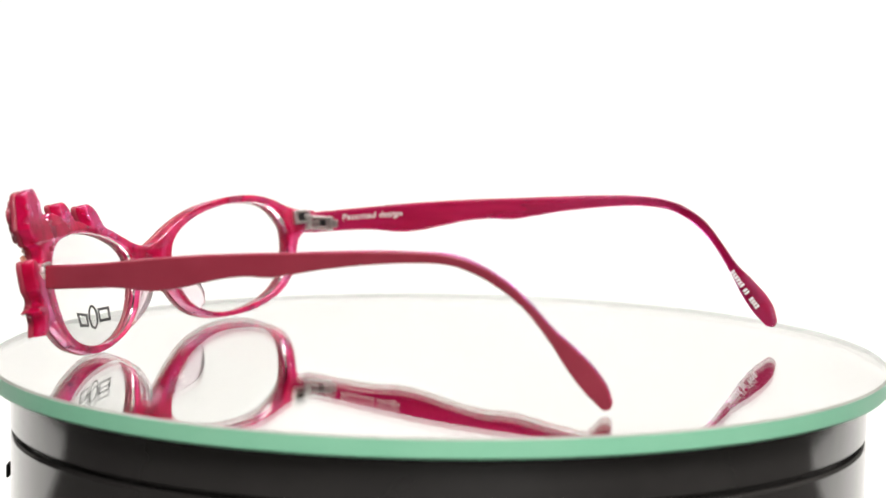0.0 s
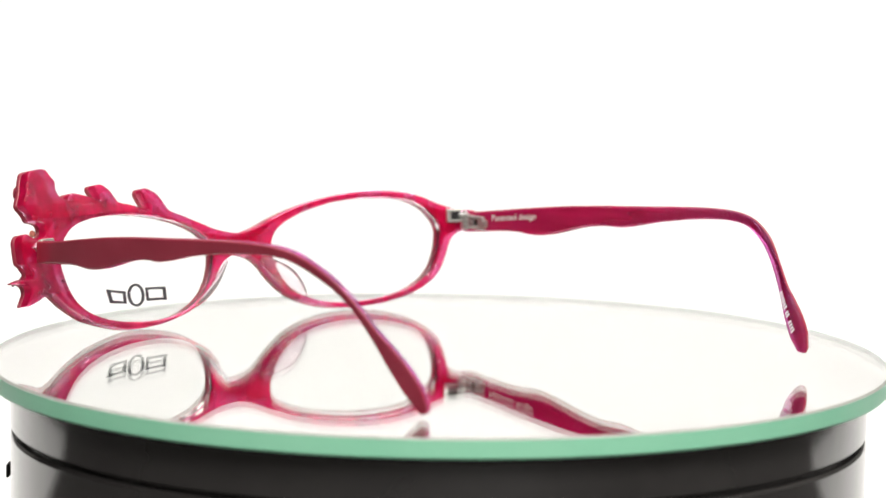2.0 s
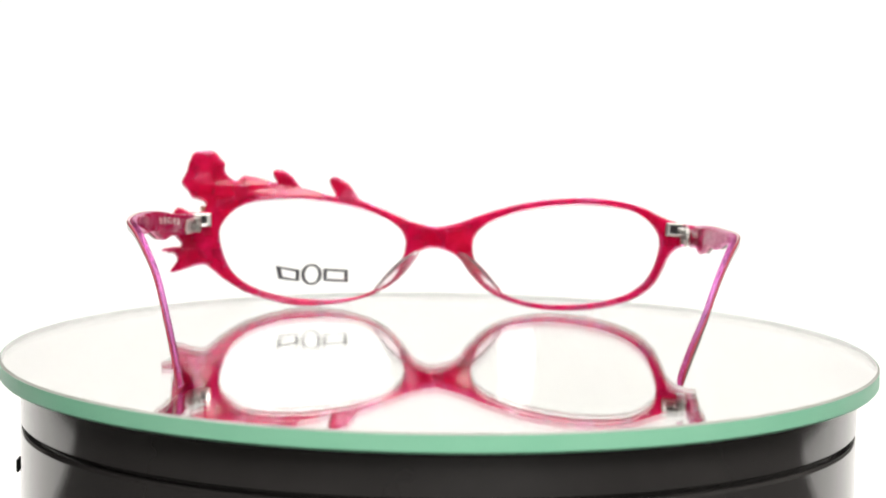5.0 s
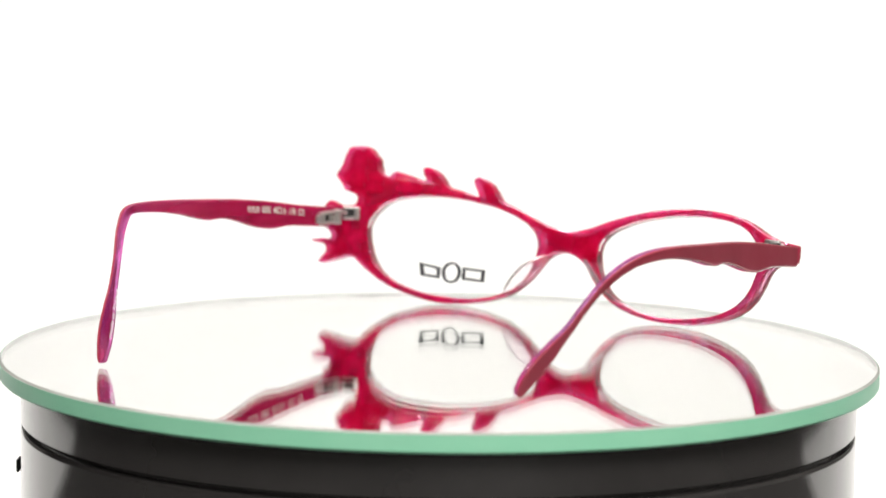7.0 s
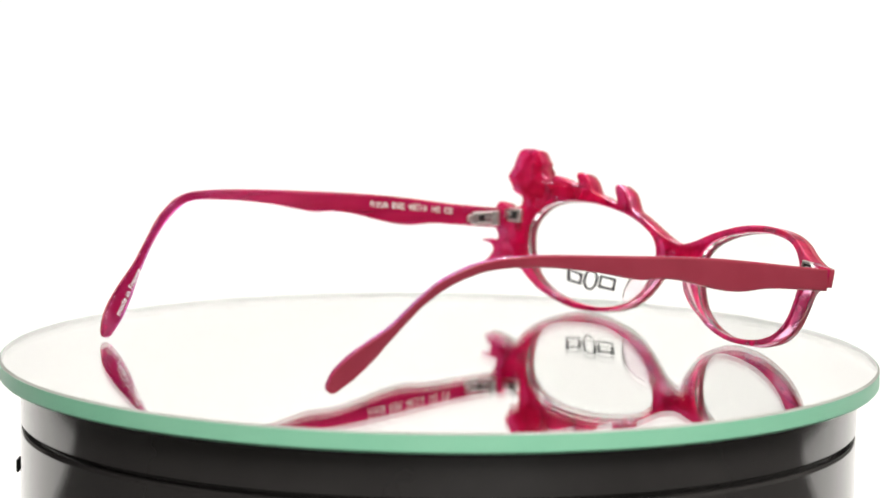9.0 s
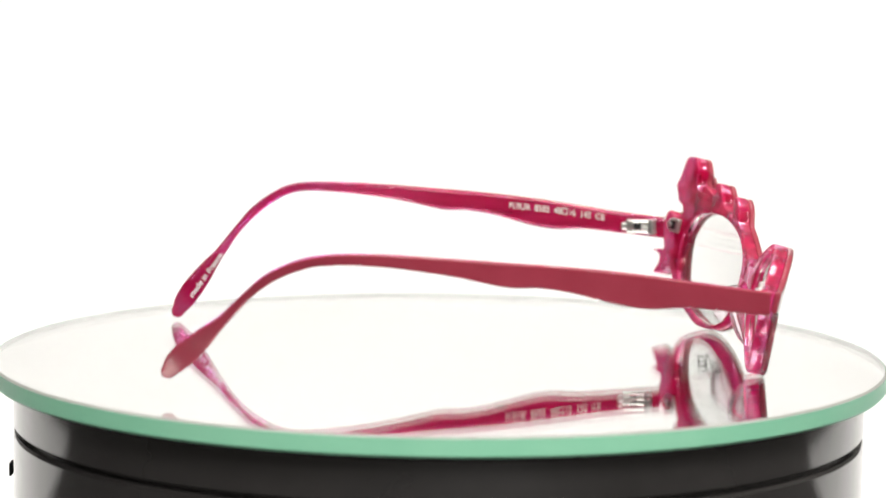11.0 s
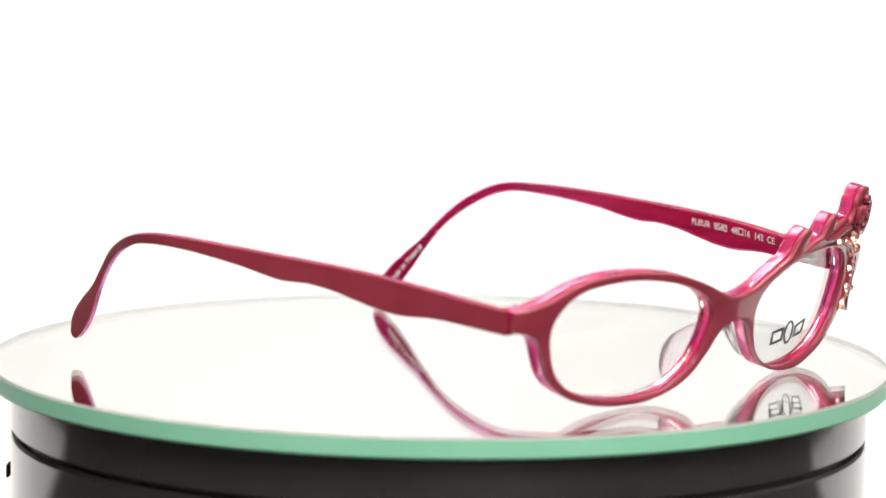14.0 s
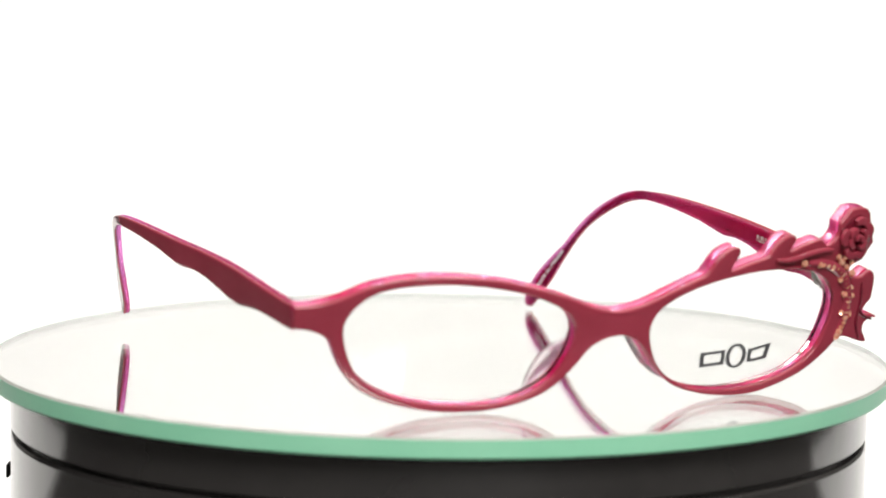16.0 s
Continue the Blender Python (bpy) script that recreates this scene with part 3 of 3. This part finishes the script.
def front(glasses):
    outer = spline([(*p, 0) for p in PLAIN_SIDE + LOWER_SIDE + FLOWER_SIDE], 4)
    holes = [spline([(*p, 0) for p in OPENING], 5), spline([(*p, 0) for p in mirrored(OPENING)], 5)]
    part("frame_front", slab([outer, *holes], 0.0, 3.05, 0.55, face_curve, 3), ACETATE, glasses, "translucent magenta acetate front")
    part("front_laminate", slab([outer, *holes], 3.07, 4.4, 0.45, face_curve, 3), ROSE, glasses, "opaque dusty rose front layer with rounded edges")
    # demo lenses
    for flip in (False, True):
        line = mirrored(OPENING) if flip else OPENING
        cu, cw = sum(p[0] for p in line) / len(line), sum(p[1] for p in line) / len(line)
        line = [(cu + (u - cu) * 0.997, cw + (w - cw) * 0.995, 0) for u, w in line]
        lens = part("lens", pane(spline(line, 4), (cu, cw, 0), 0.9, 1.9), LENS, glasses, "clear demo lens")
        if flip:
            ring = lambda u, w, a, b: [(u + a * math.cos(t), w + b * math.sin(t), 0) for t in (2 * math.pi * k / 40 for k in range(40))]
            box = lambda u0, u1, w0, w1, s: [(u0, w0, 0), (u1, w0 - s, 0), (u1, w1 - s, 0), (u0, w1, 0)]
            marks = [[ring(-33.7, 9.1, 2.8, 2.8), ring(-33.7, 9.1, 1.75, 2.2)],
                     [box(-30.6, -24.0, 7.4, 10.7, 0.3), box(-29.6, -25.1, 8.05, 10.05, 0.25)],
                     [[(-43.2, 11.4, 0), (-36.9, 10.3, 0), (-36.9, 7.3, 0), (-42.4, 7.9, 0)], [(-41.8, 10.6, 0), (-38.0, 9.8, 0), (-37.9, 8.0, 0), (-41.3, 8.5, 0)]]]
            for lines in marks:
                part("printed_mark", slab(lines, 1.93, 1.97, 0.005, face_curve, 0), PRINT_GREY, lens, "grey printed mark")
    # nose pads: clear crescents moulded onto the nose side of the rims, standing back from them
    for s in (1, -1):
        path = spline([(0.1 + s * (u - 0.1), w, 0) for u, w in ((5.4, 15.0), (7.4, 12.4), (9.2, 10.2), (11.4, 8.0), (14.2, 5.9), (17.0, 4.5))], 6, False)
        bm, rings = bmesh.new(), []
        for i, p in enumerate(path):
            swell = math.sin(math.pi * (i + 0.3) / (len(path) - 0.4)) ** 0.7
            ahead = (path[min(i + 1, len(path) - 1)] - path[max(i - 1, 0)]).normalized()
            across = Vector((-ahead.y, ahead.x, 0)) * s
            ring = []
            for k in range(14):
                a = 2 * math.pi * k / 14
                back = -1.9 * swell + (2.2 * swell + 0.25) * math.cos(a)
                q = p + across * ((0.75 * swell + 0.15) * math.sin(a) + 0.55 * max(0.0, -back))
                ring.append(bm.verts.new(face_curve(q.x, q.y, back)))
            rings.append(ring)
        for one, two in zip(rings, rings[1:]):
            for k in range(14):
                bm.faces.new((one[k], one[(k + 1) % 14], two[(k + 1) % 14], two[k]))
        bm.faces.new(rings[0]), bm.faces.new(rings[-1])
        bmesh.ops.recalc_face_normals(bm, faces=bm.faces)
        mesh = bpy.data.meshes.new("pad")
        bm.to_mesh(mesh)
        bm.free()
        part("nose_pad", smooth(mesh, 80), CLEAR, glasses, "clear pink moulded nose pad")
    # hinge halves let into the rear of the end pieces: two cheeks, a tongue between them, a pointed tail
    for s, mid in ((1, 63.2), (-1, -63.6)):
        seat = face_curve(mid, 23.3, -0.35)
        yaw = math.atan2((face_curve(mid + 2, 23.3, 0) - face_curve(mid - 2, 23.3, 0)).y, 0.004)
        m = Matrix.Translation(seat) @ Matrix.Rotation(yaw, 4, "Z") @ Matrix.Rotation(radians(-11), 4, "X")
        base = part("hinge_base", block((0.0014, 0.0014, 0.0036), 0.0004, m @ Matrix.Translation((-s * 0.0026, 0, 0)),
                                        extra=(((0.0040, 0.0014, 0.0008), (s * 0.0020, 0, 0.0014)), ((0.0040, 0.0014, 0.0008), (s * 0.0020, 0, -0.0014)))),
                    CHROME, glasses, "bright nickel hinge half on the front")
        # the hollow's shade between the cheeks, drawn as a black block
        part("slot", block((0.0042, 0.0012, 0.0022), 0.0002, m), RUBBER, base, "dark block for the shade between the cheeks")
        part("tongue", block((0.0018, 0.0018, 0.0012), 0.0003, m @ Matrix.Translation((s * 0.0010, -0.0003, 0))), CHROME, base, "nickel tongue")
        part("tail", block((0.0020, 0.0012, 0.0020), 0.0004, m @ Matrix.Translation((s * 0.0022, 0, 0)) @ Matrix.Rotation(radians(45), 4, "Y")), CHROME, base, "pointed nickel tail")
    flower(glasses)


def flower(glasses):
    """The carved rose on the brow, its stem, leaf veins and crystals."""
    rose_mid = (-61.9, 35.0)
    bed = [(rose_mid[0] + 4.9 * math.cos(a) * (1 + 0.06 * math.sin(5 * a)), rose_mid[1] + 5.0 * math.sin(a) * (1 + 0.05 * math.cos(4 * a)), 0)
           for a in (2 * math.pi * k / 48 for k in range(48))]
    rose = part("rose_relief", slab([bed], 4.35, 4.7, 0.15, face_curve, 1), CRIMSON, glasses, "deep crimson bed of a carved rose")
    # petals: crescents in three rings, turning inwards
    for count, radius, width, high, start in ((5, 3.9, 2.2, 5.6, 0.3), (4, 2.3, 1.7, 6.0, 0.9), (2, 0.75, 1.2, 6.3, 0.2)):
        for k in range(count):
            mid, half = start + 2 * math.pi * (k + 0.16 * math.sin(3.1 * k + count)) / count, math.pi / count * (0.80 - 0.07 * (k % 2))
            steps = [mid + half * (j / 8 - 1) for j in range(17)]
            rim = [(rose_mid[0] + (radius + width / 2 * math.cos((a - mid) / half * 1.25)) * math.cos(a),
                    rose_mid[1] + (radius + width / 2 * math.cos((a - mid) / half * 1.25)) * math.sin(a), 0) for a in steps]
            core = [(rose_mid[0] + (radius - width * 0.36) * math.cos(a), rose_mid[1] + (radius - width * 0.36) * math.sin(a), 0) for a in reversed(steps)]
            part("petal", slab([rim + core], 4.5, high, 0.22, face_curve, 2), ROSE, rose)
    stem = spline([(-55.6, 32.6, 0), (-52, 32.6, 0), (-47.5, 31.9, 0), (-43, 31, 0), (-39.5, 31.2, 0)], 6, False)
    part("stem", tube([face_curve(p[0], p[1], 4.4) for p in stem], 0.0008), ROSE, glasses, "carved rose-coloured stem")
    for vein in ([(-66.2, 24.2, 0), (-66.6, 20, 0), (-66.2, 15, 0), (-67.8, 11, 0)], [(-66.3, 18.5, 0), (-68.2, 16.4, 0), (-71.2, 15.3, 0)]):
        part("leaf_vein", tube([face_curve(p[0], p[1], 4.35) for p in spline(vein, 5, False)], 0.0004), CRIMSON, glasses, "dark red carved leaf vein")
    groove = spline([(-49, 29.9, 0), (-54, 29.3, 0), (-58.5, 27.5, 0), (-61.3, 24, 0), (-62.3, 19.5, 0), (-61.6, 14.5, 0), (-59.8, 11.6, 0)], 8, False)
    part("crystal_channel", tube([face_curve(p[0], p[1], 3.9) for p in groove], 0.0015), ROSE, glasses, "rose channel that holds the crystals")
    seats = spline([(-52, 29.6, 0), (-57.2, 28.3, 0), (-60.6, 25, 0), (-62.1, 20.5, 0), (-61.7, 15.5, 0), (-60.2, 12.2, 0)], 4, False)
    extra = [Vector(p) for p in ((-58.6, 29.6, 0), (-60.4, 28.4, 0), (-59.6, 30.8, 0), (-62.3, 26.8, 0), (-58.9, 25.6, 0), (-62.6, 23.6, 0), (-47.4, 30.1, 0),
                                      (-57.4, 30.9, 0), (-61.6, 29.6, 0), (-60.9, 22.2, 0), (-63.2, 21.6, 0), (-60.8, 17.8, 0), (-63.0, 17.4, 0))]
    for i, p in enumerate([*seats, *extra]):
        bm = bmesh.new()
        r = 0.00072 if i % 3 else 0.00090
        bmesh.ops.create_cone(bm, cap_ends=True, segments=8, radius1=r, radius2=r * 0.55, depth=r * 0.7)
        bmesh.ops.create_cone(bm, cap_ends=True, segments=8, radius1=r * 0.5, radius2=r, depth=r * 0.5, matrix=Matrix.Translation((0, 0, -r * 0.6)))
        aim = Vector((math.sin(i * 2.1) * 0.12, 1, math.cos(i * 1.7) * 0.12)).to_track_quat("Z", "Y").to_matrix().to_4x4()
        bmesh.ops.transform(bm, matrix=Matrix.Translation(face_curve(p[0], p[1], 4.95)) @ aim, verts=bm.verts)
        part("crystal", bm, GEM, glasses, "peach faceted crystal" if i == 0 else "")


def eyeglasses():
    glasses = tagged(new("eyeglasses"), "dusty rose and magenta acetate eyeglasses with a carved rose", "eyeglasses")
    glasses.location = (0, 0, TOP)
    front(glasses)
    temple(glasses, False)
    temple(glasses, True)
    return glasses


studio()
turntable()
DISC = mirror_disc()
GLASSES = eyeglasses()


def motions():
    walk(GLASSES, [(t, pose(0, 0, TOP + 0.00003, 0, 0, turn)) for t, turn in HEADINGS])
    walk(DISC, [(t, pose(0, 0, TOP - 0.0046, 0, 0, turn)) for t, turn in HEADINGS])


motions()
